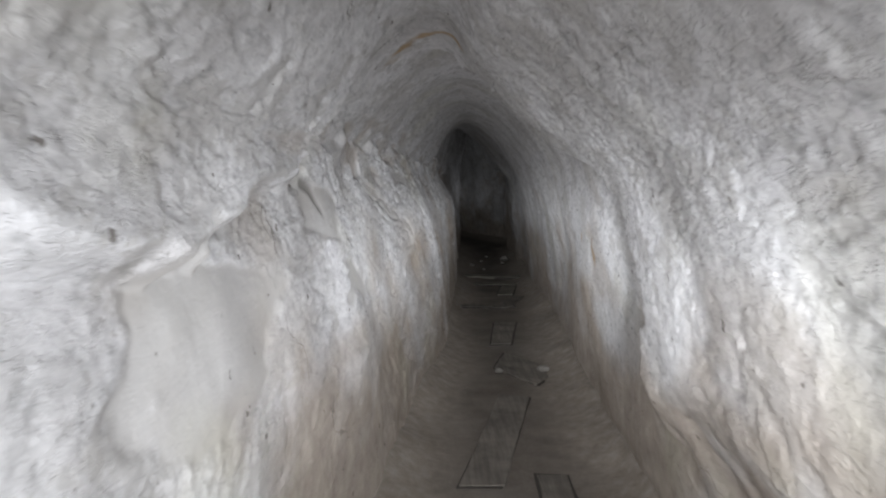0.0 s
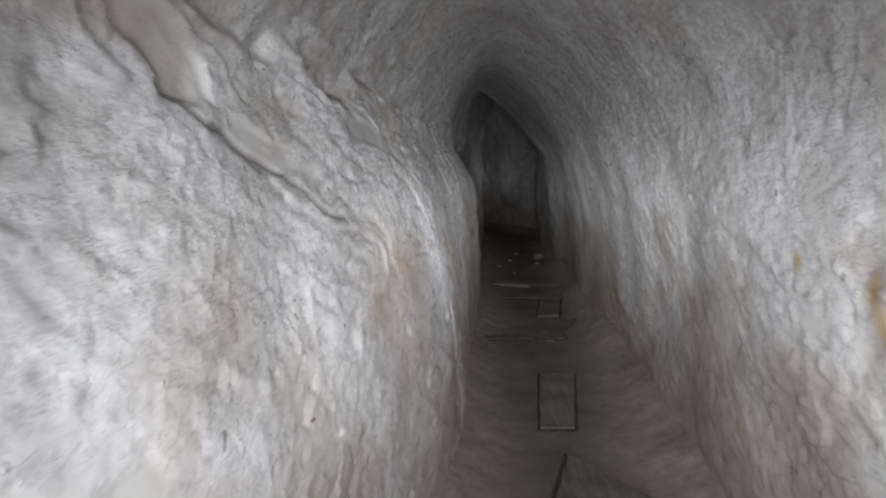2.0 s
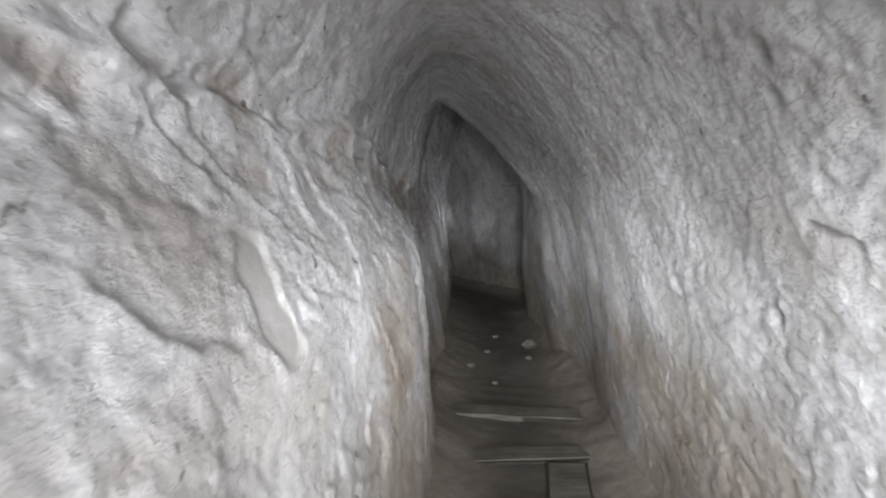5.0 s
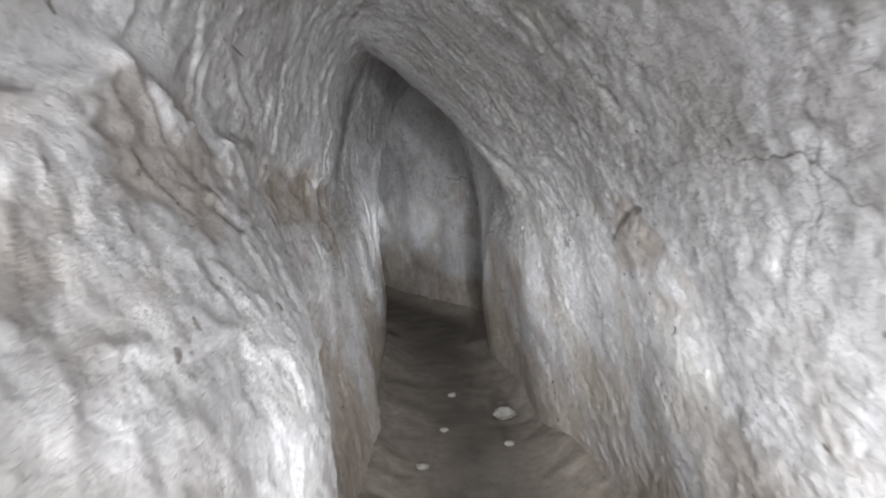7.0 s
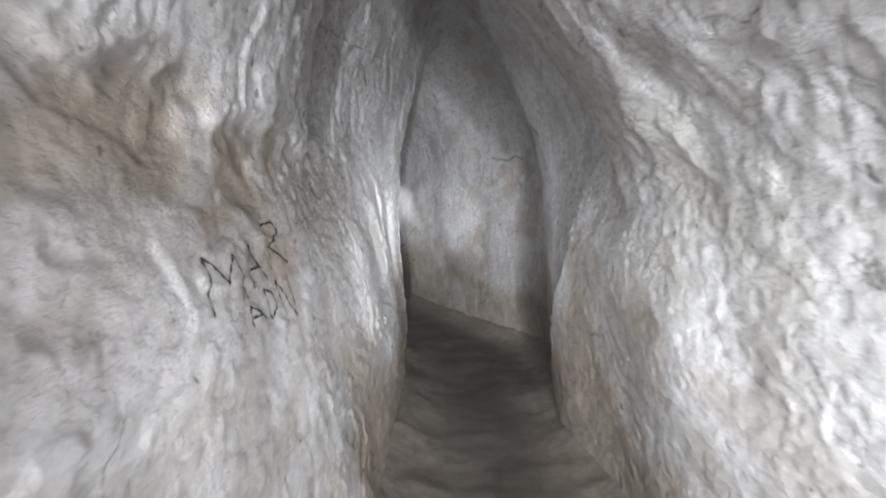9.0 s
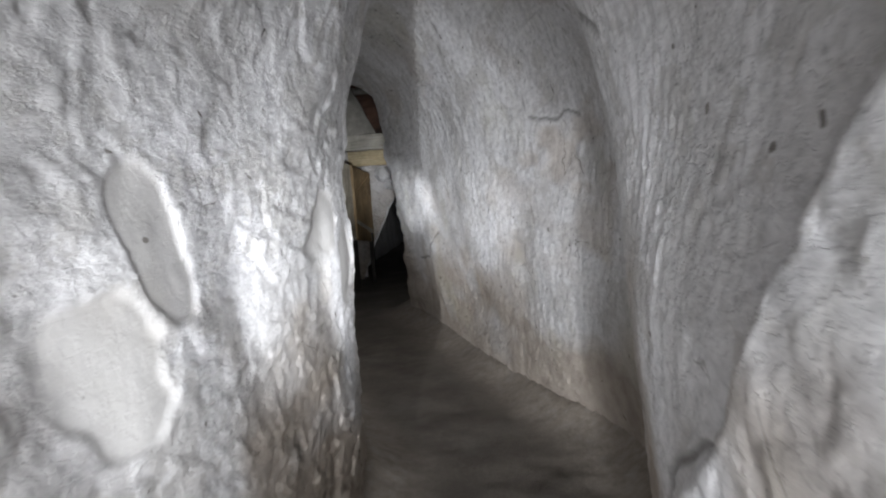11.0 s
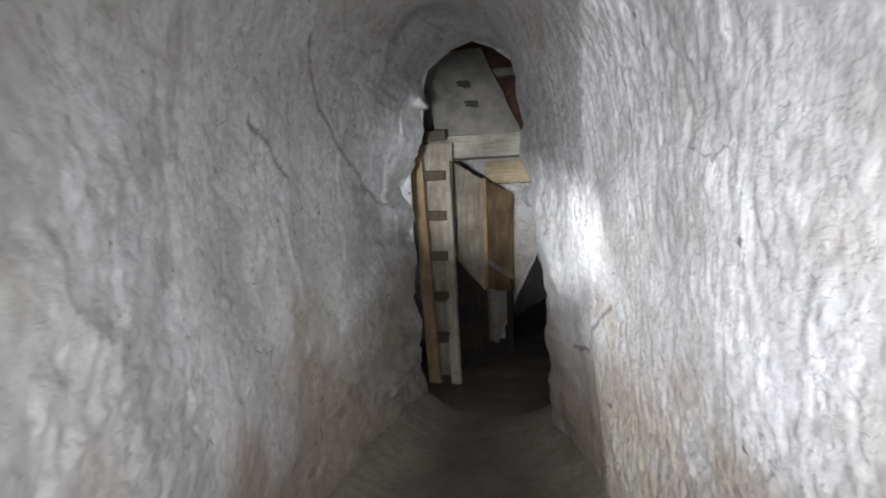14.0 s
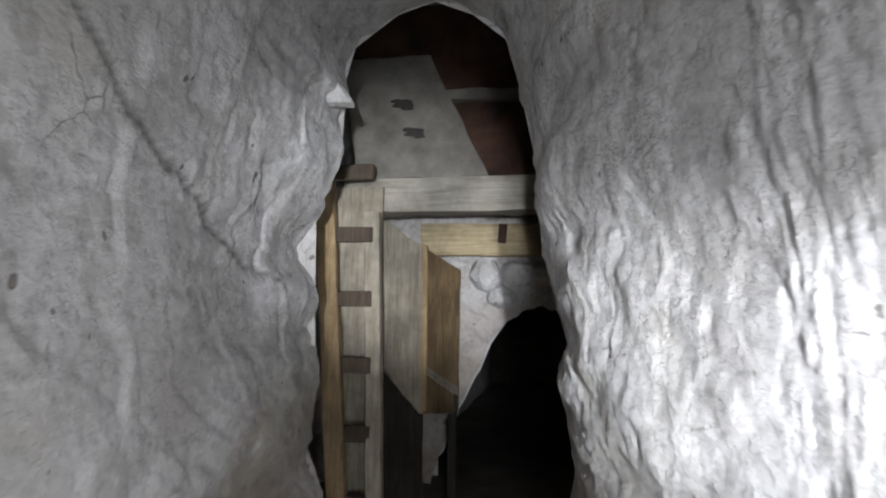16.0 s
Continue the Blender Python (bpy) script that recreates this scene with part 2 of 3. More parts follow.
def fractal(p, size, octaves=3, seed=0):
    out, amp = 0, 1.0
    for n in range(octaves):
        out = out + amp * field(p, np.asarray(size) / 2 ** n, seed + n)
        amp *= 0.5
    return out


def facets(a, b, size, tilt, seed=0):
    """Broken faces: cells of a jittered grid over (a, b), each a little plane of its own slope."""
    a, b = a / size, b / size
    ia, ib = np.floor(a).astype(int), np.floor(b).astype(int)
    best = np.full(a.shape, 1e9)
    out = np.zeros(a.shape)
    for da in (-1, 0, 1):
        for db in (-1, 0, 1):
            h = lattice(ia + da + 50, ib + db + 50, np.full(a.shape, seed))
            ca, cb = ia + da + VALUES[h], ib + db + VALUES[(h + 911) & 4095]
            d = (a - ca) ** 2 + (b - cb) ** 2
            flat = (VALUES[(h + 77) & 4095] - 0.5) + ((a - ca) * (VALUES[(h + 301) & 4095] - 0.5) + (b - cb) * (VALUES[(h + 555) & 4095] - 0.5)) * tilt
            near = d < best
            out = np.where(near, flat, out)
            best = np.where(near, d, best)
    return out


def scales(a, b, size, seed):
    """Overlapping flakes over (a, b): a slope that rises and then breaks off, with wandering rims."""
    q = np.stack([a, b, 0 * a], 1)
    phase = 0.45 * b / size + 1.2 * fractal(q, (size * 1.1, size * 1.1, 1), 4, seed)
    rise = phase - np.floor(phase)
    return np.minimum(rise, (1 - rise) * 7) * step(fractal(q, (size * 2.4, size * 2.4, 1), 2, seed + 5) + 0.35, 0.5) - 0.3


def step(x, width):
    x = np.clip(x / width * 0.5 + 0.5, 0, 1)
    return x * x * (3 - 2 * x)


# ---- plan of the gallery: at each distance along it, the section's corner points ----
ALONG = (-3.5, 0, 2, 3, 4, 5, 6, 7, 8.5, 10, 11.2, 12, 13, 13.7, 14.3, 15, 15.6, 16.2, 17.1, 18, 18.9, 19.4)
LEFT_FOOT = (-.36, -.36, -.33, -.26, -.18, -.05, .02, .06, .17, .15, .28, .26, .31, .33, .31, .18, -.10, -.36, -.66, -.82, -.95, -.97)
LEFT_MID = (-.42, -.42, -.42, -.38, -.31, -.18, -.10, -.05, .08, -.03, .10, .14, .25, .29, .31, .20, -.10, -.38, -.72, -.89, -1.02, -1.05)
LEFT_SHOULDER = (-.50, -.50, -.48, -.46, -.44, -.36, -.28, -.19, -.11, -.12, -.02, -.02, .18, .30, .36, .23, -.08, -.38, -.72, -.88, -.97, -.98)
RIGHT_FOOT = (.80, .80, .84, .86, .88, .97, 1.05, 1.10, 1.14, 1.25, 1.25, 1.30, 1.28, 1.36, 1.50, 1.48, 1.20, .95, .68, .36, .02, .0)
RIGHT_MID = (.74, .74, .77, .78, .80, .89, .96, .97, 1.00, 1.14, 1.15, 1.20, 1.17, 1.25, 1.42, 1.40, 1.13, .87, .60, .28, -.04, -.06)
RIGHT_SHOULDER = (.60, .60, .62, .66, .70, .72, .76, .78, .80, .94, 1.02, 1.15, 1.20, 1.16, 1.33, 1.32, 1.06, .78, .48, .12, -.18, -.22)
CROWN_X = (.05, .05, .05, .06, .09, .14, .2, .23, .25, .25, .25, .36, .5, .62, .72, .72, .5, .25, -.08, -.32, -.56, -.6)
CROWN_Z = (1.95, 1.95, 1.95, 1.95, 1.96, 1.98, 2.0, 2.0, 2.06, 2.2, 2.32, 2.52, 2.68, 2.70, 2.66, 2.6, 2.54, 2.5, 2.48, 2.5, 2.52, 2.56)
SHOULDER_Z = (1.5, 1.5, 1.5, 1.5, 1.52, 1.52, 1.53, 1.54, 1.55, 1.58, 1.62, 1.7, 1.75, 1.8, 1.8, 1.8, 1.8, 1.82, 1.9, 2.02, 2.15, 2.18)


def glide(values, y):
    """A smooth curve through the plan's values."""
    xs, vs = np.array(ALONG), np.array(values)
    slope = np.gradient(vs, xs)
    k = np.clip(np.searchsorted(xs, y) - 1, 0, len(xs) - 2)
    h = xs[k + 1] - xs[k]
    t = np.clip((y - xs[k]) / h, 0, 1)
    return ((2 * t ** 3 - 3 * t ** 2 + 1) * vs[k] + (t ** 3 - 2 * t ** 2 + t) * h * slope[k] + (3 * t ** 2 - 2 * t ** 3) * vs[k + 1] + (t ** 3 - t ** 2) * h * slope[k + 1])


def section(y, v):
    """Points of the gallery's bare outline: v runs from the left foot (0) over the crown (0.5) to the right foot (1)."""
    one, zs, cz = np.ones_like(y), glide(SHOULDER_Z, y), glide(CROWN_Z, y)
    knots = np.array((0, 0.225, 0.36, 0.5, 0.64, 0.775, 1.0))
    px = np.stack([glide(c, y) for c in (LEFT_FOOT, LEFT_MID, LEFT_SHOULDER, CROWN_X, RIGHT_SHOULDER, RIGHT_MID, RIGHT_FOOT)])
    pz = np.stack([one * -0.06, one * 1.0, zs, cz, zs, one * 1.0, one * -0.06])
    k = np.clip(np.searchsorted(knots, v, side="right") - 1, 0, 5)
    h = knots[k + 1] - knots[k]
    t = (v - knots[k]) / h
    col = np.arange(len(y))
    out = []
    for p in (px, pz):
        slope = np.empty_like(p)
        slope[1:-1] = (p[2:] - p[:-2]) / (knots[2:] - knots[:-2])[:, None]
        slope[0], slope[-1] = (p[1] - p[0]) / knots[1], (p[-1] - p[-2]) / (1 - knots[-2])
        out.append((2 * t ** 3 - 3 * t ** 2 + 1) * p[k, col] + (t ** 3 - 2 * t ** 2 + t) * h * slope[k, col] + (3 * t ** 2 - 2 * t ** 3) * p[k + 1, col] + (t ** 3 - t ** 2) * h * slope[k + 1, col])
    return np.stack([out[0], y, out[1]], 1)


# torn places where a smooth clay skin shows: side, along, height, half length, half height, slant
CLAY = ((-1, 1.35, 0.98, .48, .20, 0), (-1, 2.46, 1.19, .26, .10, -.2), (-1, 2.76, .88, .24, .09, -.2), (-1, 3.68, 1.31, .30, .055, -.5),
        (-1, 4.72, 1.33, .42, .065, -.15), (-1, 6.42, 1.12, .10, .10, .3), (-1, 14.18, 1.22, .20, .14, .2), (-1, 14.44, 1.06, .13, .13, .4),
        (-1, 13.10, 1.27, .11, .20, -.4), (-1, 12.9, 1.05, .15, .12, 0))
# hollows stained with tan earth
TAN = ((-1, 7.3, 1.49, 1.3, .07, -.02), (-1, 4.3, 1.47, 1.0, .06, 0), (1, 9.22, 1.21, .27, .10, .25), (-1, 10.35, 1.38, .55, .10, 0), (-1, 10.95, 1.27, .28, .14, -.3), (-1, 9.75, .85, .30, .12, 0),
       (1, 15.2, 1.43, .24, .13, 0), (-1, 5.78, .88, .09, .07, .5), (1, 3.55, .95, .05, .06, 0))
# dark cracks: side, half width, and the places passed
CRACKS = ((-1, .008, ((17.3, 2.06), (17.5, 1.95), (17.79, 1.82), (18.09, 1.64), (18.5, 1.53), (19.08, 1.40))), (-1, .008, ((16.85, 1.66), (17.09, 1.57), (17.3, 1.49))),
          (1, .007, ((18.2, .65), (17.85, .72), (17.7, .86), (17.48, .95))),
          (1, .005, ((15.5, 1.66), (15.3, 1.62), (15.18, 1.65), (15.05, 1.62))), (-1, .014, ((2.33, 1.31), (2.40, 1.27), (2.47, 1.19))),
          (1, .006, ((9.54, 1.22), (9.38, 1.31), (9.12, 1.33))), (-1, .008, ((8.58, 1.37), (8.62, 1.33), (8.68, 1.31))), (-1, .007, ((3.4, 1.35), (3.9, 1.18), (4.15, 1.05))),
          (1, .006, ((12.42, 1.22), (12.5, 1.05), (12.85, .84), (13.1, .5))), (1, .010, ((14.0, 1.75), (13.75, 1.78), (13.5, 1.68))), (-1, .007, ((5.0, 1.05), (5.06, .9), (5.03, .75))),
          (-1, .006, ((12.2, 1.2), (12.25, 1.0), (12.22, .8))), (1, .008, ((7.58, 1.2), (7.5, 1.13), (7.46, 1.05))), (1, .006, ((6.46, 1.24), (6.3, 1.21))))
# dark blots: side, along, height, radius
BLOTS = ((1, 6.36, 1.54, .035), (1, 6.40, 1.47, .03), (1, 6.71, 1.05, .03), (1, 16.05, 2.17, .03), (1, 15.95, 2.28, .03), (-1, 13.55, .62, .035), (-1, 11.75, .66, .03), (1, 8.9, 1.6, .03), (-1, 3.2, .72, .02), (1, 5.6, 1.3, .025), (1, 2.55, 1.35, .02))


# ochre seeps: two ends and a radius
OCHRE_RUNS = (((-.34, 2.95, 1.80), (-.12, 2.68, 1.90), .04), ((-.12, 2.68, 1.90), (.12, 2.62, 1.95), .03), ((.79, 3.85, .99), (.79, 3.86, .98), .025), ((.80, 3.55, .97), (.81, 3.5, .9), .035), ((.08, 11.5, 1.9), (.1, 11.55, 1.88), .035), ((1.0, 9.9, 1.62), (1.0, 9.95, 1.6), .025))


def spot_field(p, side, list_of, jag):
    """Above nought inside any of the listed slanting ovals, with ragged rims."""
    best = np.full(len(p), -9.0)
    for which, along, height, half_length, half_height, slant in list_of:
        dy = p[:, 1] - along
        dz = p[:, 2] - height - slant * dy
        inside = 1 - np.sqrt((dy / half_length) ** 2 + (dz / half_height) ** 2)
        best = np.maximum(best, np.where(side == which, inside * half_height, -9.0))
    return best + jag


def crack_field(p, side):
    """1 in the middle of a crack, 0 away from it."""
    wob = p[:, 1:] + np.stack([0.02 * field(p, 0.09, 131), 0.02 * field(p, 0.09, 132)], 1)
    best = np.zeros(len(p))
    for which, half, run in CRACKS:
        near = np.nonzero((side == which) & (wob[:, 0] > min(q[0] for q in run) - 0.1) & (wob[:, 0] < max(q[0] for q in run) + 0.1))[0]
        q = wob[near]
        for a, b in zip(run[:-1], run[1:]):
            a, b = np.array(a), np.array(b)
            t = np.clip(((q - a) @ (b - a)) / ((b - a) @ (b - a)), 0, 1)
            d = np.linalg.norm(q - a - t[:, None] * (b - a), axis=1)
            best[near] = np.maximum(best[near], 0.6 * np.clip(1.4 - d / (1.5 * half), 0, 1))
    for which, along, height, radius in BLOTS:
        d = np.hypot(wob[:, 0] - along, (wob[:, 1] - height) * 0.8)
        best = np.where((side == which) & (d < radius * 1.4), np.maximum(best, 0.5 * np.clip(1.3 - d / (0.8 * radius), 0, 1)), best)
    return best


def relief(p, a, b, v):
    """How far the hewn rock stands into the gallery at points p, with its clay skin, earth stain and dark cracks."""
    y, z = p[:, 1], p[:, 2]
    left, right = step(0.44 - v, 0.06), step(v - 0.56, 0.06)
    side = np.where(v < 0.5, -1, 1)
    out = 0.038 * field(p, (0.9, 1.3, 0.7), 1) + 0.012 * fractal(p, (0.34, 0.6, 0.3), 2, 5)
    jag = 0.10 * fractal(p, (0.35, 0.35, 0.35), 3, 11)
    fine_jag = 0.018 * field(p, (0.05, 0.09, 0.05), 14)
    # rough outer coat near the entrance, broken off along a slanting line
    edge = 2.05 + np.clip(z - 1.0, 0, 1) * 0.95 - y + jag * 1.2 + fine_jag * 2
    outer = step(v - 0.50, 0.05) * step(edge, 0.025) * step(z - 0.55 + jag, 0.25)
    out = out + 0.17 * outer
    hang = np.minimum(2.12 - y, (z - 1.22) * 1.2) + jag + fine_jag
    out = out + left * 0.11 * step(hang, 0.025) * step(1.9 - z, 0.2)
    # lower bulge of the left wall, ending in a broken shoulder
    crest = glide(SHOULDER_Z, y) - 0.02 - z + jag * 0.7 + fine_jag * 0.6
    ends = step(y - 2.3, 0.3) * step(9.4 - y, 0.6)
    out = out + left * 0.05 * step(crest, 0.02) * ends
    # upper coat of the left wall further in
    coat = z - 1.52 + jag * 0.8 + fine_jag * 0.6
    out = out + left * 0.022 * step(coat, 0.025) * step(y - 9.3, 0.4) * step(12.4 - y, 0.5)
    # lip of the low neck: the rock beyond it steps back
    neck = 11.75 - y + jag + fine_jag
    out = out + (0.03 + 0.07 * step(v - 0.45, 0.1)) * step(neck, 0.03) * step(z - 1.50 + jag, 0.20) * step(y - 10.2, 0.9)
    ridge = 12.4 + (1.2 - z) * 0.9 - y + jag * 0.5 + fine_jag
    out = out + right * 0.04 * step(ridge, 0.025) * step(y - 11.0, 0.6) * step(1.5 - z, 0.15)
    out = out + 0.035 * fractal(p, (0.3, 0.9, 0.16), 3, 121) * step(y - 18.3, 0.5)
    # hollow in the left edge of the gallery's end
    out = out - left * 0.07 * np.exp(-((z - 1.58 + 0.6 * jag) / 0.2) ** 2) * step(y - 18.5, 0.5)
    # flakes: overlapping scales of rock, each broken off sharply on its lower side, at two sizes
    a = a * (0.42 + 0.45 * right * step(y - 13.6, 1.0) * step(17.4 - y, 0.6))
    warp = 0.04 * field(p, (0.2, 0.4, 0.2), 31)
    big = scales(a + 0.5 * b + warp, b * 0.7 - 0.3 * a, 0.20, 33)
    small = scales(a - 0.3 * b, b * 0.6 + 0.2 * a + warp, 0.075, 37)
    flakes = 0.013 * big * (0.25 + 0.75 * left) + 0.005 * small
    # clay skin
    rag = 0.065 * field(p, (0.12, 0.2, 0.1), 22) + 0.02 * field(p, (0.045, 0.09, 0.04), 24)
    patch = step(np.maximum(spot_field(p, side, CLAY, rag), fractal(p, (0.5, 0.55, 0.34), 3, 21) * 0.25 - 0.36 + rag), 0.02)
    patch = patch * np.clip(left + right, 0, 1)
    tan = 0.8 * step(spot_field(p, side, TAN, rag * 2.4), 0.09)
    bare = 1 - 0.80 * patch
    chip = facets(a + warp, b + warp, 0.16, 1.5, 3) * 0.005 + facets(a + 0.4 * b + 0.5 * warp, b * 0.8 - 0.5 * warp, 0.06, 1.6, 9) * 0.0045 + facets(a - 0.3 * b, b * 0.6, 0.032, 1.6, 15) * 0.004
    stroke = np.clip(field(np.stack([a * 1.2 - b * 0.35, b * 0.3, 0 * a], 1), (0.025, 0.025, 1), 41) - 0.25, 0, 1) * 0.005 * step(y - 13.6, 1.0)
    calm = 0.35 + 0.65 * step(fractal(p, 0.7, 2, 51) + 0.15 + 0.5 * outer, 0.5)
    coarse = 0.85 + 0.1 * step(y - 13.6, 1.2)
    out = out + bare * coarse * ((chip - stroke) * calm + flakes + 0.0025 * field(p, (0.02, 0.035, 0.02), 61)) - 0.006 * patch + 0.004 * patch * field(p, 0.12, 71) - 0.015 * tan
    crack = crack_field(p, side)
    out = out - 0.014 * crack
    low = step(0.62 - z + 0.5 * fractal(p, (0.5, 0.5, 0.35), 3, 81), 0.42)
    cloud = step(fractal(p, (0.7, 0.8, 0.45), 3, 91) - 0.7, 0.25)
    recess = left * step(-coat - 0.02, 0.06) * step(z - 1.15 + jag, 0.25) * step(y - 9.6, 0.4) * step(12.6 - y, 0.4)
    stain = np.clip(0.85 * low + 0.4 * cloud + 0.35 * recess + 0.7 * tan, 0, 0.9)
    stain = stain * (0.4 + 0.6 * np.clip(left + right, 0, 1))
    ochre = np.zeros(len(p))
    for a0, a1, radius in OCHRE_RUNS:
        a0, a1 = np.array(a0), np.array(a1)
        t = np.clip(((p - a0) @ (a1 - a0)) / max(1e-6, (a1 - a0) @ (a1 - a0)), 0, 1)
        d = np.linalg.norm(p - a0 - t[:, None] * (a1 - a0), axis=1) + 0.03 * field(p, 0.06, 141)
        ochre = np.maximum(ochre, np.clip(1.4 - d / radius, 0, 1) * 0.75)
    return out, {"ochre": ochre, "patch": patch * 0.9, "stain": stain, "crack_dark": crack, "hewn": right * step(y - 13.4, 1.2) * step(17.3 - y, 0.6)}


def grid_mesh(name, points, rows, cols, extras, mat, back=None, flip=False, coarse=(40, 20)):
    """A sheet of rows x cols points; back gives it a coarse outer face and rims, so that it has body."""
    n = np.arange(rows * cols).reshape(rows, cols)
    quads = np.stack([n[:-1, :-1], n[1:, :-1], n[1:, 1:], n[:-1, 1:]], -1).reshape(-1, 4)
    verts = points
    if back is not None:
        br, bc = np.unique(np.r_[np.arange(0, rows, coarse[0]), rows - 1]), np.unique(np.r_[np.arange(0, cols, coarse[1]), cols - 1])
        outer = back[np.ix_(br, bc)].reshape(-1, 3)
        m = len(points) + np.arange(len(outer)).reshape(len(br), len(bc))
        verts = np.concatenate([points, outer])
        quads = np.concatenate([quads, np.stack([m[:-1, :-1], m[:-1, 1:], m[1:, 1:], m[1:, :-1]], -1).reshape(-1, 4)])
        rims = []
        for inner, far in ((n[br][:, 0], m[:, 0]), (n[br][:, -1], m[:, -1]), (n[0, bc], m[0]), (n[-1, bc], m[-1])):
            rims.append(np.stack([inner[:-1], inner[1:], far[1:], far[:-1]], -1))
        quads = np.concatenate([quads, *rims])
    if flip:
        quads = quads[:, ::-1]
    mesh = bpy.data.meshes.new(name)
    mesh.vertices.add(len(verts))
    mesh.vertices.foreach_set("co", np.ascontiguousarray(verts, dtype=np.float32).ravel())
    mesh.loops.add(quads.size)
    mesh.loops.foreach_set("vertex_index", np.ascontiguousarray(quads, dtype=np.int32).ravel())
    mesh.polygons.add(len(quads))
    mesh.polygons.foreach_set("loop_start", np.arange(0, quads.size, 4, dtype=np.int32))
    mesh.polygons.foreach_set("use_smooth", np.ones(len(quads), dtype=bool))
    for key, values in extras.items():
        full = np.zeros(len(verts), dtype=np.float32)
        full[:len(values)] = values
        mesh.attributes.new(key, "FLOAT", "POINT").data.foreach_set("value", full)
    mesh.materials.append(mat)
    mesh.update(calc_edges=True)
    return new(name, mesh)


def gallery_piece(name, v0, v1, cols, label, category):
    ys = np.concatenate([np.arange(-3.4, 0.2, 0.06), np.arange(0.2, 19.4, 0.0095)])
    vs = np.linspace(v0, v1, cols)
    y, v = (g.ravel() for g in np.meshgrid(ys, vs, indexing="ij"))
    rows = len(ys)
    p = section(y, v)
    g = p.reshape(rows, cols, 3)
    du, dv = np.gradient(g, axis=0), np.gradient(g, axis=1)
    normal = np.cross(du, dv).reshape(-1, 3)
    normal /= np.linalg.norm(normal, axis=1)[:, None]
    inward = np.stack([glide(CROWN_X, y), y, 0 * y + 1.1], 1) - p
    normal *= np.sign((normal * inward).sum(1))[:, None]
    arc = np.cumsum(np.linalg.norm(np.diff(section(np.full(400, 6.0), np.linspace(0, 1, 400)), axis=0), axis=1))
    b = np.interp(v, np.linspace(0, 1, 399), arc)
    depth, marks = relief(p, y, b, v)
    back = (g - normal.reshape(g.shape) * 0.35)
    points = p + normal * depth[:, None]
    ob = grid_mesh(name, points, rows, cols, marks, CHALK, back)
    return tagged(ob, label, category, kind="structure")


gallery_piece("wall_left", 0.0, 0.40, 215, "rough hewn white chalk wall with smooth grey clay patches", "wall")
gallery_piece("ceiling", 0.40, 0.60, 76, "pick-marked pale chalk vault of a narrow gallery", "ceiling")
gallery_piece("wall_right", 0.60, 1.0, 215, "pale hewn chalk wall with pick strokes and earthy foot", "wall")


def make_floor():
    xs, ys = np.arange(-2.4, 2.6, 0.036), np.arange(-3.5, 29.5, 0.036)
    y, x = (g.ravel() for g in np.meshgrid(ys, xs, indexing="ij"))
    p = np.stack([x, y, 0 * x], 1)
    z = 0.012 * fractal(p, (0.7, 0.9, 1), 3, 3) + 0.006 * fractal(p, 0.08, 2, 6)
    # earth heaped against the feet of the walls
    inside = np.minimum(x - glide(LEFT_FOOT, y), glide(RIGHT_FOOT, y) - x)
    rag = 0.07 * fractal(p, (0.4, 0.6, 1), 2, 161)
    bank = np.where(y < 19.3, np.clip(1 - (inside + rag) / 0.30, 0, 1), 0)
    flat = np.where((y > 0) & (y < 19), np.minimum(z, 0.004), z)
    z = flat + 0.11 * bank ** 2 + bank * 0.006 * fractal(p, 0.11, 3, 163)
    heap = np.clip(step(0.26 - inside - rag, 0.20), 0, 1) * (y < 19.3) * 0.9
    p[:, 2] = z
    return tagged(grid_mesh("floor", p, len(ys), len(xs), {"heap": heap}, EARTH), "trodden brown earth floor with chalk dust", "floor", kind="structure")


make_floor()


# ---- the shaft room at the end ----
def sheet(name, origin, across, up, width, height, label, category, cut=None, res=0.025, amp=1.0, seed=5, rim=None):
    """A rough chalk wall from a corner, with body behind it; cut(s, t) leaves a hole."""
    cols, rows = int(width / res) + 1, int(height / res) + 1
    t, s = (g.ravel() for g in np.meshgrid(np.linspace(0, height, rows), np.linspace(0, width, cols), indexing="ij"))
    o, a, u = (np.array(q, float) for q in (origin, across, up))
    nrm = np.cross(a, u)
    p = o + s[:, None] * a + t[:, None] * u
    d = amp * (0.07 * fractal(p, 0.7, 3, seed) + 0.03 * facets(s, t, 0.16, 1.6, seed) + 0.008 * field(p, 0.03, seed + 3))
    ob = grid_mesh(name, p + nrm * d[:, None], rows, cols, {"patch": 0 * d, "stain": 0.25 + 0.3 * step(fractal(p, 0.6, 3, 151), 0.6) + 0.35 * step(0.5 - t + 0.4 * fractal(p, 0.5, 3, 81), 0.4)}, CHALK, (p - nrm * 0.3).reshape(rows, cols, 3), True, (3, 3))
    if cut is not None:
        bm = bmesh.new()
        bm.from_mesh(ob.data)
        gone = []
        for f in bm.faces:
            c = Vector(f.calc_center_median()) - Vector(origin)
            if cut(c.dot(Vector(across)), c.dot(Vector(up))):
                gone.append(f)
        bmesh.ops.delete(bm, geom=gone, context="FACES")
        # draw the torn edge onto the arch
        for v in bm.verts:
            if rim is not None and v.is_boundary:
                c = v.co - Vector(origin)
                lift = rim(c.dot(Vector(across))) - c.dot(Vector(up))
                if abs(lift) < 0.08:
                    v.co += Vector(up) * lift
        bm.to_mesh(ob.data)
        bm.free()
    return tagged(ob, label, category, kind="structure")


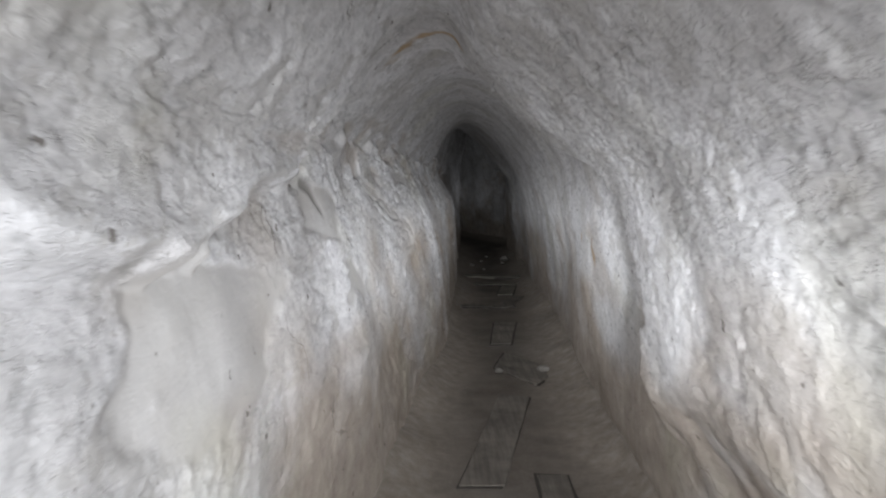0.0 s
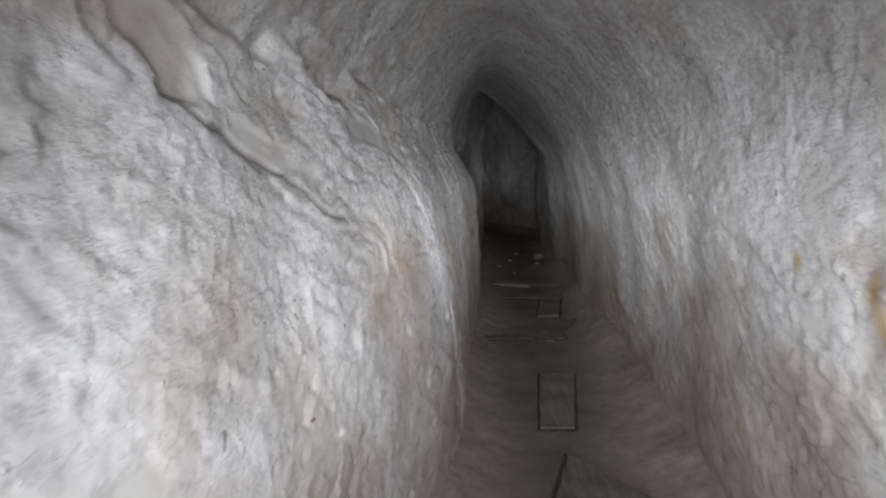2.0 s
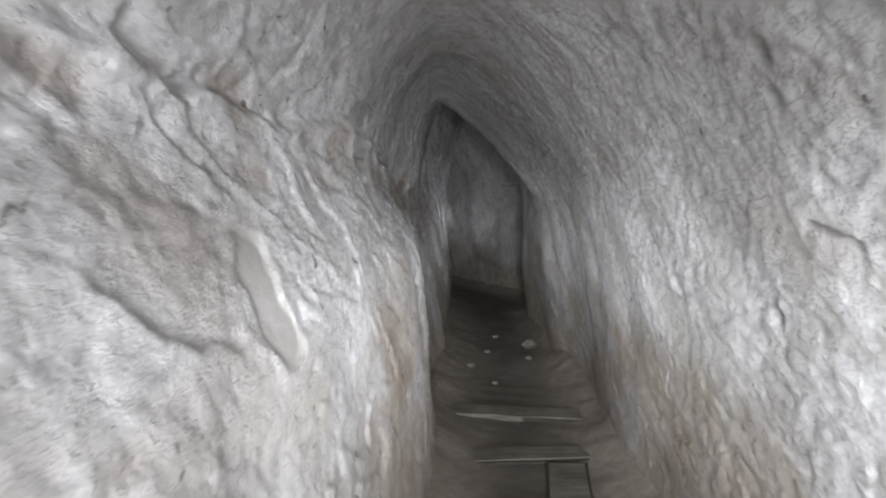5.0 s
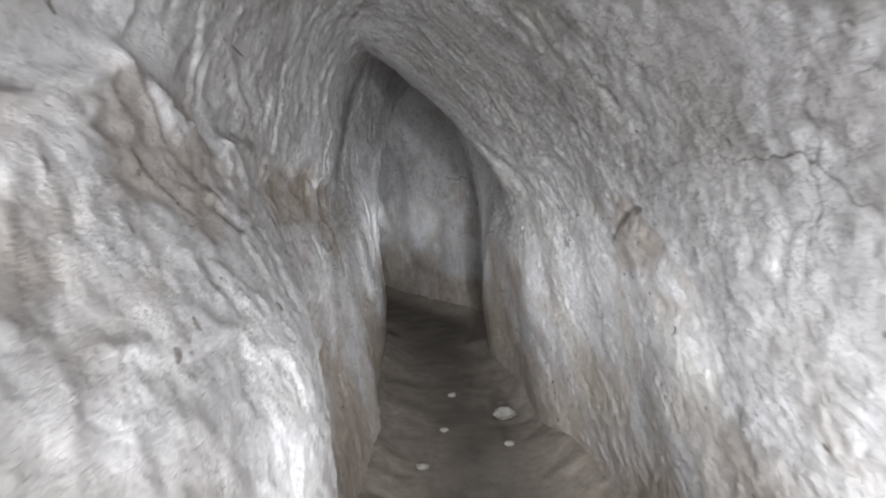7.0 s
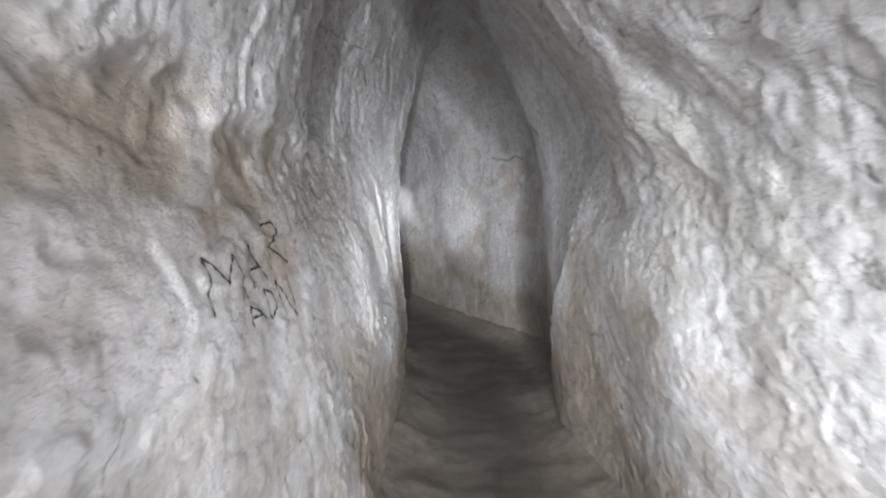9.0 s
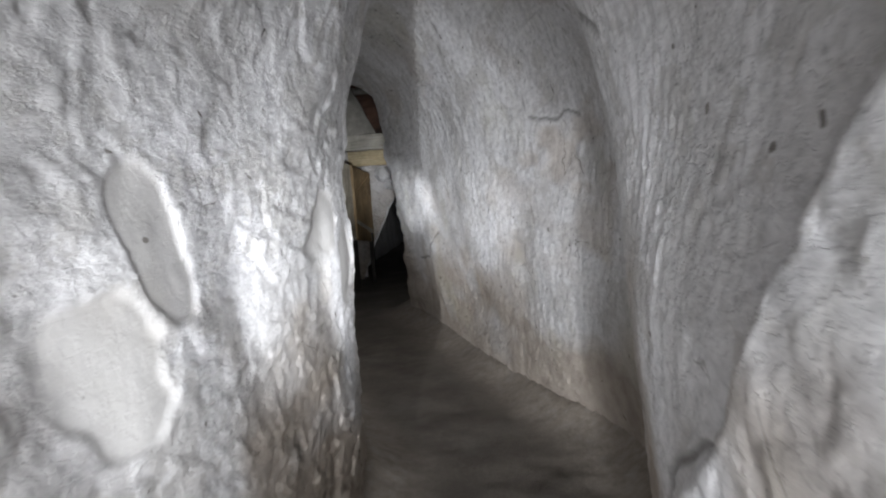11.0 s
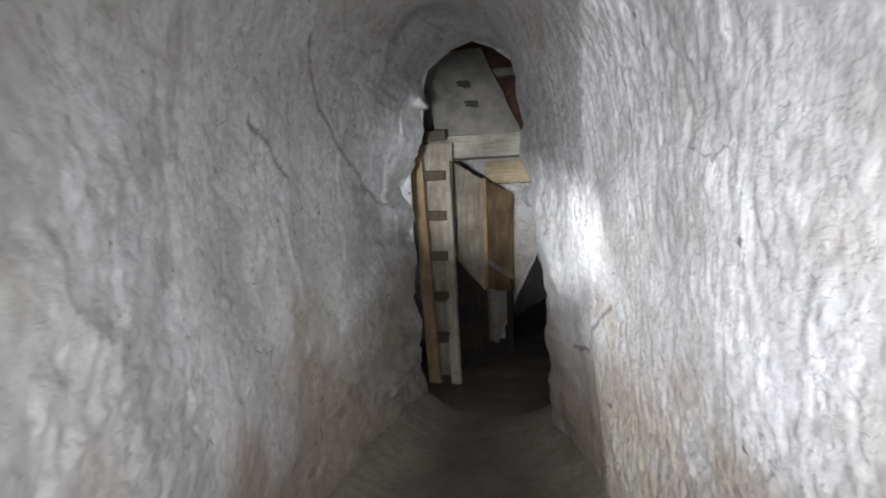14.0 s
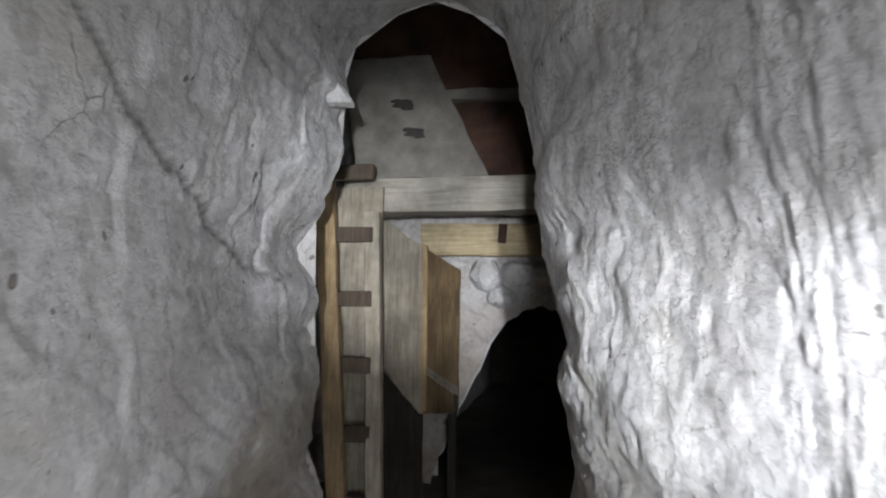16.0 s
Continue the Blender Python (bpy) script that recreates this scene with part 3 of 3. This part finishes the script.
def mouth_top(s):
    """Height of the arch over the low dark gallery that leads on from the shaft."""
    x = s - 2.4
    return 1.43 - 2.2 * max(0.0, abs(x + 0.15) - 0.22) ** 1.5 + 0.02 * math.sin(19 * x) + 0.012 * math.sin(47 * x)


def tunnel_mouth(s, t):
    return 1.08 < s < 2.95 and t < mouth_top(s)


def shaft_opening(s, t):
    """Where the walked gallery comes in."""
    x = 1.2 - s
    return -1.22 < x < 0.12 and t < 2.75


sheet("wall_back", (-2.4, 21.95, -0.1), (1, 0, 0), (0, 0, 1), 3.6, 4.2, "dark rough chalk wall with a low tunnel mouth", "wall", tunnel_mouth, 0.014, amp=1.6, seed=6, rim=mouth_top)
sheet("wall_front", (1.2, 19.55, -0.1), (-1, 0, 0), (0, 0, 1), 3.6, 4.2, "rough chalk wall round the gallery's end", "wall", shaft_opening, 0.04, seed=8)
sheet("wall_west", (-2.2, 19.3, -0.1), (0, 1, 0), (0, 0, 1), 2.9, 4.2, "rough chalk side of the shaft room", "wall", None, 0.04, seed=12)
sheet("wall_east", (0.75, 22.2, -0.1), (0, -1, 0), (0, 0, 1), 2.9, 4.2, "rough chalk side of the shaft room", "wall", None, 0.04, seed=14)


def slab_mesh(name, lo, hi, mat):
    bm = bmesh.new()
    bmesh.ops.create_cube(bm, size=1)
    for v in bm.verts:
        v.co = Vector([l + (c + 0.5) * (h - l) for l, h, c in zip(lo, hi, v.co)])
    mesh = bpy.data.meshes.new(name)
    bm.to_mesh(mesh)
    bm.free()
    mesh.materials.append(mat)
    return new(name, mesh)


tagged(slab_mesh("ceiling_shaft", (-2.5, 19.2, 4.0), (1.2, 22.4, 4.3), CHALK), "dark chalk top of the shaft room", "ceiling", kind="structure")
tagged(slab_mesh("wall_entrance", (-1.2, -3.8, -0.1), (1.4, -3.38, 2.4), CHALK), "chalk wall closing the gallery's start", "wall", kind="structure")
# the dark gallery beyond
tagged(slab_mesh("wall_beyond_left", (-1.75, 22.1, -0.1), (-1.34, 29.4, 1.8), CHALK), "chalk side of the dark gallery beyond", "wall", kind="structure")
tagged(slab_mesh("wall_beyond_right", (0.60, 22.1, -0.1), (0.95, 29.4, 1.8), CHALK), "chalk side of the dark gallery beyond", "wall", kind="structure")
tagged(slab_mesh("ceiling_beyond", (-1.75, 22.15, 1.42), (0.95, 29.4, 1.9), CHALK), "chalk roof of the dark gallery beyond", "ceiling", kind="structure")
# added end wall, far back and earth-dark so that the mouth stays black
tagged(slab_mesh("wall_beyond_end", (-1.75, 29.2, -0.1), (0.95, 29.5, 1.8), EARTH), "dark end wall added to keep the tunnel mouth black", "wall", kind="structure")


# ---- timber and loose things ----
def part(name, bm, mat, parent=None, label=""):
    bmesh.ops.recalc_face_normals(bm, faces=bm.faces)
    mesh = bpy.data.meshes.new(name)
    bm.to_mesh(mesh)
    bm.free()
    mesh.materials.append(mat)
    ob = new(name, mesh)
    ob.parent = parent
    if label:
        ob["label"] = label
    return ob


def board(corners, thick, wear=0.004, cuts=6, seed=0, bevel=0.004):
    """A sawn board: its face's four corners in turn, and its thickness, with slightly uneven, rounded edges."""
    rnd = random.Random(seed)
    c = [Vector(q) for q in corners]
    nrm = (c[1] - c[0]).cross(c[3] - c[0]).normalized() * thick
    bm = bmesh.new()
    front = [bm.verts.new(q) for q in c]
    rear = [bm.verts.new(q - nrm) for q in c]
    bm.faces.new(front)
    bm.faces.new(rear[::-1])
    for i in range(4):
        j = (i + 1) % 4
        bm.faces.new((front[i], rear[i], rear[j], front[j]))
    long_edges = [e for e in bm.edges if e.calc_length() > 0.25]
    bmesh.ops.subdivide_edges(bm, edges=long_edges, cuts=cuts, use_grid_fill=True)
    for v in bm.verts:
        v.co += Vector((rnd.uniform(-1, 1), rnd.uniform(-1, 1), rnd.uniform(-1, 1))) * wear
    sharp = [e for e in bm.edges if e.is_manifold and e.calc_face_angle() > 0.9]
    bmesh.ops.bevel(bm, geom=sharp, offset=bevel, segments=1, affect="EDGES")
    return bm


def lump(at, size, seed, flat=0.7):
    rnd = random.Random(seed)
    bm = bmesh.new()
    bmesh.ops.create_icosphere(bm, subdivisions=2, radius=1.0)
    for v in bm.verts:
        k = 1 + 0.28 * noise.noise(v.co * 1.3 + Vector((seed * 3.1, 0, 0))) + rnd.uniform(-0.06, 0.06)
        v.co = Vector((v.co.x * size[0], v.co.y * size[1], v.co.z * size[2])) * k + Vector(at)
    return bm


def empty(name, at, label, category, group=""):
    ob = new(name)
    ob.location = at
    ob.empty_display_size = 0.1
    return tagged(ob, label, category, group)


def under(ob, thing):
    """Hang a part that was built in world places under its thing."""
    ob.parent = thing
    ob.matrix_parent_inverse = Matrix.Translation(thing.location).inverted()
    return ob


# ladder that leans on the shaft's timber
ladder = empty("ladder", (-1.15, 20.1, 0.0), "yellowed pine ladder with dark rungs standing in the shaft", "ladder")
under(part("rail", board([(-1.19, 20.02, -0.02), (-1.09, 20.02, -0.02), (-1.285, 20.2, 2.13), (-1.385, 20.2, 2.13)], 0.055, 0.003, 10, 1), PINE), ladder)
under(part("rail", board([(-1.01, 20.04, -0.02), (-0.93, 20.04, -0.02), (-1.02, 20.2, 1.83), (-1.10, 20.2, 1.83)], 0.055, 0.003, 10, 2), DUSTY), ladder)
for i in range(6):
    z = 0.36 + 0.335 * i
    k = z / 2.1
    y = 20.05 + 0.16 * k
    under(part("rung", board([(-1.12 - 0.18 * k, y, z - 0.035), (-1.00 - 0.06 * k, y, z - 0.035), (-1.00 - 0.06 * k, y, z + 0.045), (-1.12 - 0.18 * k, y, z + 0.045)], 0.05, 0.003, 3, 10 + i), DARK_WOOD), ladder)

tagged(part("plank", board([(-1.30, 20.34, 0.0), (-1.06, 20.34, 0.0), (-1.06, 20.42, 2.0), (-1.36, 20.42, 2.0)], 0.03, 0.004, 10, 21), DUSTY), "dusty pale plank standing upright behind the ladder", "plank")

lintel = tagged(part("lintel_beam", board([(-1.34, 20.58, 1.88), (0.35, 20.58, 1.88), (0.35, 20.58, 2.08), (-1.34, 20.58, 2.08)], 0.2, 0.005, 12, 23), BEAM), "dusty grey squared lintel beam across the shaft", "beam")
bearer = tagged(part("bearer", board([(-1.10, 21.66, 1.72), (0.80, 21.66, 1.70), (0.80, 21.66, 1.93), (-1.10, 21.66, 1.95)], 0.16, 0.005, 12, 24), PINE_ACROSS), "pale sawn bearer with a dark iron bracket", "beam")
part("bracket", board([(-0.53, 21.645, 1.80), (-0.47, 21.645, 1.80), (-0.46, 21.645, 1.94), (-0.52, 21.645, 1.94)], 0.02, 0.004, 2, 25), RUST, bearer, "small dark iron bracket")

gusset = tagged(part("cover_slab", board([(-1.27, 20.62, 2.085), (-0.49, 20.62, 2.085), (-0.87, 20.78, 2.88), (-1.44, 20.78, 2.88)], 0.05, 0.006, 8, 26), CEMENT), "dusty grey slab leaning above the lintel, with two painted-on holes", "slab")
for i, (x, z, w, h) in enumerate(((-1.02, 2.55, 0.13, 0.06), (-0.94, 2.36, 0.13, 0.055))):
    y = 20.62 + (z - 2.085) / 0.8 * 0.16 - 0.006
    # flat dark lumps on the uncut slab paint the darkness inside its holes
    bm = lump((x, y, z), (w / 2, 0.010, h / 3), 31 + i)
    for k, (dx, dz) in enumerate(((-0.035, 0.025), (0.03, -0.02), (0.02, 0.02))):
        extra = lump((x + dx, y, z + dz), (0.04, 0.010, 0.014), 34 + 3 * i + k)
        mesh = bpy.data.meshes.new("blob")
        extra.to_mesh(mesh)
        extra.free()
        bm.from_mesh(mesh)
        bpy.data.meshes.remove(mesh)
    part("hole", bm, SCRAWL_AND_HOLE_SHADE, gusset, "dark ragged patch painting the shade of a hole")

tagged(part("iron_sheet", board([(-1.5, 21.15, 2.78), (0.5, 21.15, 2.76), (0.5, 21.2, 3.42), (-1.5, 21.2, 3.40)], 0.03, 0.006, 10, 27), RUST), "rust-brown iron sheet lining the shaft", "sheet")
tagged(part("iron_sheet", board([(-1.2, 20.80, 2.08), (0.85, 20.80, 2.08), (0.85, 21.05, 2.66), (-1.2, 21.05, 2.66)], 0.03, 0.006, 10, 28), RUST), "dark rusted iron sheet lining the shaft", "sheet")
tagged(part("ledge", board([(-1.2, 20.96, 2.66), (0.45, 20.96, 2.64), (0.45, 20.96, 2.70), (-1.2, 20.96, 2.73)], 0.18, 0.008, 10, 29), CEMENT), "pale dusty ledge between the iron sheets", "ledge")

# boarded chute beside the ladder
chute = empty("chute", (-0.95, 21.0, 0.0), "boarded wooden chute with a slanted lower edge", "chute")
under(part("panel", board([(-1.12, 20.72, 0.98), (-0.925, 20.95, 0.68), (-0.925, 20.95, 1.71), (-1.19, 20.72, 1.89)], 0.03, 0.004, 8, 41), DUSTY), chute)
under(part("panel", board([(-0.925, 20.96, 0.68), (-0.80, 21.62, 0.60), (-0.79, 21.62, 1.60), (-0.925, 20.96, 1.71)], 0.03, 0.004, 8, 42), ORANGE, None, "orange pine side panel"), chute)
under(part("corner_batten", board([(-0.935, 20.93, 0.70), (-0.90, 20.93, 0.70), (-0.90, 20.93, 1.72), (-0.935, 20.93, 1.72)], 0.02, 0.003, 8, 43), PINE), chute)
under(part("brace", board([(-0.91, 20.93, 1.30), (-0.90, 20.97, 1.24), (-0.775, 21.55, 1.50), (-0.785, 21.52, 1.57)], 0.02, 0.003, 4, 44), ORANGE), chute)
# skirt covers the lit wall; its near-black paints the shade below the chute
under(part("skirt", board([(-1.16, 20.74, 0.0), (-0.93, 20.99, 0.0), (-0.93, 20.99, 0.80), (-1.16, 20.74, 1.02)], 0.03, 0.004, 6, 47), SHADED_WOOD, None, "lower boards coloured near-black as if in shade"), chute)
under(part("batten", board([(-0.915, 20.955, 0.98), (-0.91, 20.99, 0.92), (-0.79, 21.55, 0.72), (-0.795, 21.52, 0.79)], 0.02, 0.003, 4, 48), DUSTY), chute)
under(part("leg", board([(-1.00, 20.98, 0.0), (-0.94, 20.98, 0.0), (-0.94, 20.98, 0.95), (-1.00, 20.98, 0.95)], 0.05, 0.003, 6, 45), SHADED_WOOD), chute)
under(part("leg", board([(-0.86, 21.5, 0.0), (-0.80, 21.5, 0.0), (-0.80, 21.5, 0.75), (-0.86, 21.5, 0.75)], 0.05, 0.003, 6, 46), SHADED_WOOD), chute)

# broken chalk packed under the bearer
for i, (x, z, w, h) in enumerate(((-0.62, 1.58, .13, .12), (-0.40, 1.60, .12, .10), (-0.16, 1.56, .15, .13), (0.08, 1.52, .13, .15), (-0.52, 1.42, .11, .09), (0.22, 1.36, .10, .12))):
    tagged(part("rock_lump", lump((x, 21.86, z), (w, 0.13, h), 120 + i), CHALK), "broken pale chalk lump packed under the bearer", "rock", "packed chalk")

# boards trodden into the floor
def floor_board(corners, label, mat, seed, z=0.014, thick=0.03):
    mx, my = sum(c[0] for c in corners) / 4, sum(c[1] for c in corners) / 4
    plank = part("floor_board", board([(x, y, z) for x, y in corners], thick, 0.003, 5, seed, 0.003), mat)
    # a wider dark board beneath paints the shaded gap along each edge
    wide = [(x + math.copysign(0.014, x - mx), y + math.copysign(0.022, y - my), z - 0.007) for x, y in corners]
    part("shade_rim", board(wide, thick, 0.002, 5, seed + 100, 0.002), RIM_SHADE, plank, "dark rim painting the shaded gap round the board")
    return tagged(plank, label, "board", "boards on the floor")



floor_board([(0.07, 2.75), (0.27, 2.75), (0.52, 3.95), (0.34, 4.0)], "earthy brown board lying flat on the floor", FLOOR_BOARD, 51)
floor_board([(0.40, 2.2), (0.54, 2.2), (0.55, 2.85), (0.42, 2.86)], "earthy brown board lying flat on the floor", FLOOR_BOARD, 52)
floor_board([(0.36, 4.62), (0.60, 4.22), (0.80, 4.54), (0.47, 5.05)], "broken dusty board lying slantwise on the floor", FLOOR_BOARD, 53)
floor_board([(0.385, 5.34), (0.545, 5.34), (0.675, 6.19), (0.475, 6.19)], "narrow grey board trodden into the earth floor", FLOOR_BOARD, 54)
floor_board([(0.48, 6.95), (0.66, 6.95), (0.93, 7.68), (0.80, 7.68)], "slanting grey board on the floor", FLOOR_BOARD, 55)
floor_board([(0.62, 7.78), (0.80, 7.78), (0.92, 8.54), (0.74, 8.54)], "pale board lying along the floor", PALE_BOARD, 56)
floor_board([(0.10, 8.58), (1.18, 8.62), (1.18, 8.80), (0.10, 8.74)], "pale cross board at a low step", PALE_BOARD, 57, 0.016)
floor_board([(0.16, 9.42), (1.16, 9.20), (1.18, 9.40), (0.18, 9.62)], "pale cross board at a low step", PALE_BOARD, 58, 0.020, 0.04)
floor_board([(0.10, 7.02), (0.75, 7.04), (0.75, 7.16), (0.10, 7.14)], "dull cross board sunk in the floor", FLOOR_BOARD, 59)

# loose stones
for i, (x, y, s) in enumerate(((-0.13, 3.9, .035), (0.38, 4.5, .04), (0.69, 4.53, .055), (1.02, 11.38, .10), (0.45, 10.66, .045), (0.62, 11.2, .035), (0.95, 10.9, .04), (0.40, 11.6, .03), (0.75, 11.9, .04), (1.05, 11.62, .05), (0.88, 4.05, .05), (0.80, 2.6, .06), (0.60, 10.1, .03))):
    tagged(part("stone", lump((x, y, 0.012 + s * 0.3), (s * 0.75, s * 0.6, s * 0.45), 70 + i), STONE), "loose pale chalk lump on the earth floor", "stone", "loose stones")

# broken lips of rock at the gallery's end
for i, corners in enumerate(([(-1.10, 19.28, 2.34), (-1.00, 19.26, 2.10), (-0.86, 19.27, 2.08), (-0.885, 19.27, 2.15)],)):
    tagged(part("rock_flake", board(corners, -0.07, 0.012, 3, 90 + i, 0.012), CHALK), "jutting flake of pale chalk at the gallery's end", "rock")



# letters scrawled on the left wall
def drape(run, width, wall, lift=0.003):
    """A thin dark ribbon along (along, height) places, laid on the wall's rough face."""
    bm = bmesh.new()
    last = None
    for (y0, z0), (y1, z1) in zip(run[:-1], run[1:]):
        steps = max(2, int(math.hypot(y1 - y0, z1 - z0) / 0.008))
        side = Vector((0, -(z1 - z0), y1 - y0)).normalized() * width / 2
        for k in range(steps + 1):
            at = Vector((0.6, y0 + (y1 - y0) * k / steps, z0 + (z1 - z0) * k / steps))
            pair = []
            for sign in (-1, 1):
                hit, place, normal, _ = wall.ray_cast(at + side * sign * (0.6 + 0.4 * math.sin(k * 1.7)), Vector((-1, 0, 0)))
                pair.append(bm.verts.new(place + Vector((lift, 0, 0))))
            if last and k:
                bm.faces.new((last[0], last[1], pair[1], pair[0]))
            last = pair
    return bm


STROKES = {
    "M": [[(0, 0), (0.1, 1), (0.45, 0.45), (0.72, 0.95), (1, 0.0)]],
    "A": [[(0.15, 0), (0.1, 0.95), (0.55, 0.55), (1, 0.05)], [(0.2, 0.4), (0.7, 0.4)]],
    "R": [[(0.25, 0), (0.05, 0.95)], [(0.05, 0.95), (0.6, 1.0), (0.8, 0.75), (0.2, 0.5), (1, 0.05)]],
    "D": [[(0.3, 0), (0.1, 1), (0.7, 0.75), (0.8, 0.3), (0.3, 0)]],
    "N": [[(0.1, 0), (0.05, 1), (0.8, 0), (0.85, 1.05)]],
}
bpy.context.view_layer.update()
left_wall = bpy.data.objects["wall_left"]
writing = empty("wall_writing", (0.05, 10.9, 1.0), "dark scrawled letters MAR above ADN on chalk", "writing")
for letter, y0, z0, w, h in (("M", 10.50, 1.095, 0.24, 0.105), ("A", 10.78, 1.105, 0.16, 0.105), ("R", 10.96, 1.125, 0.20, 0.12), ("A", 10.72, 1.03, 0.11, 0.05), ("D", 10.86, 1.02, 0.12, 0.075), ("N", 11.00, 0.99, 0.13, 0.11)):
    for stroke in STROKES[letter]:
        under(part("letter", drape([(y0 + u * w, z0 + v * h) for u, v in stroke], 0.009, left_wall), SCRAWL_AND_HOLE_SHADE), writing)
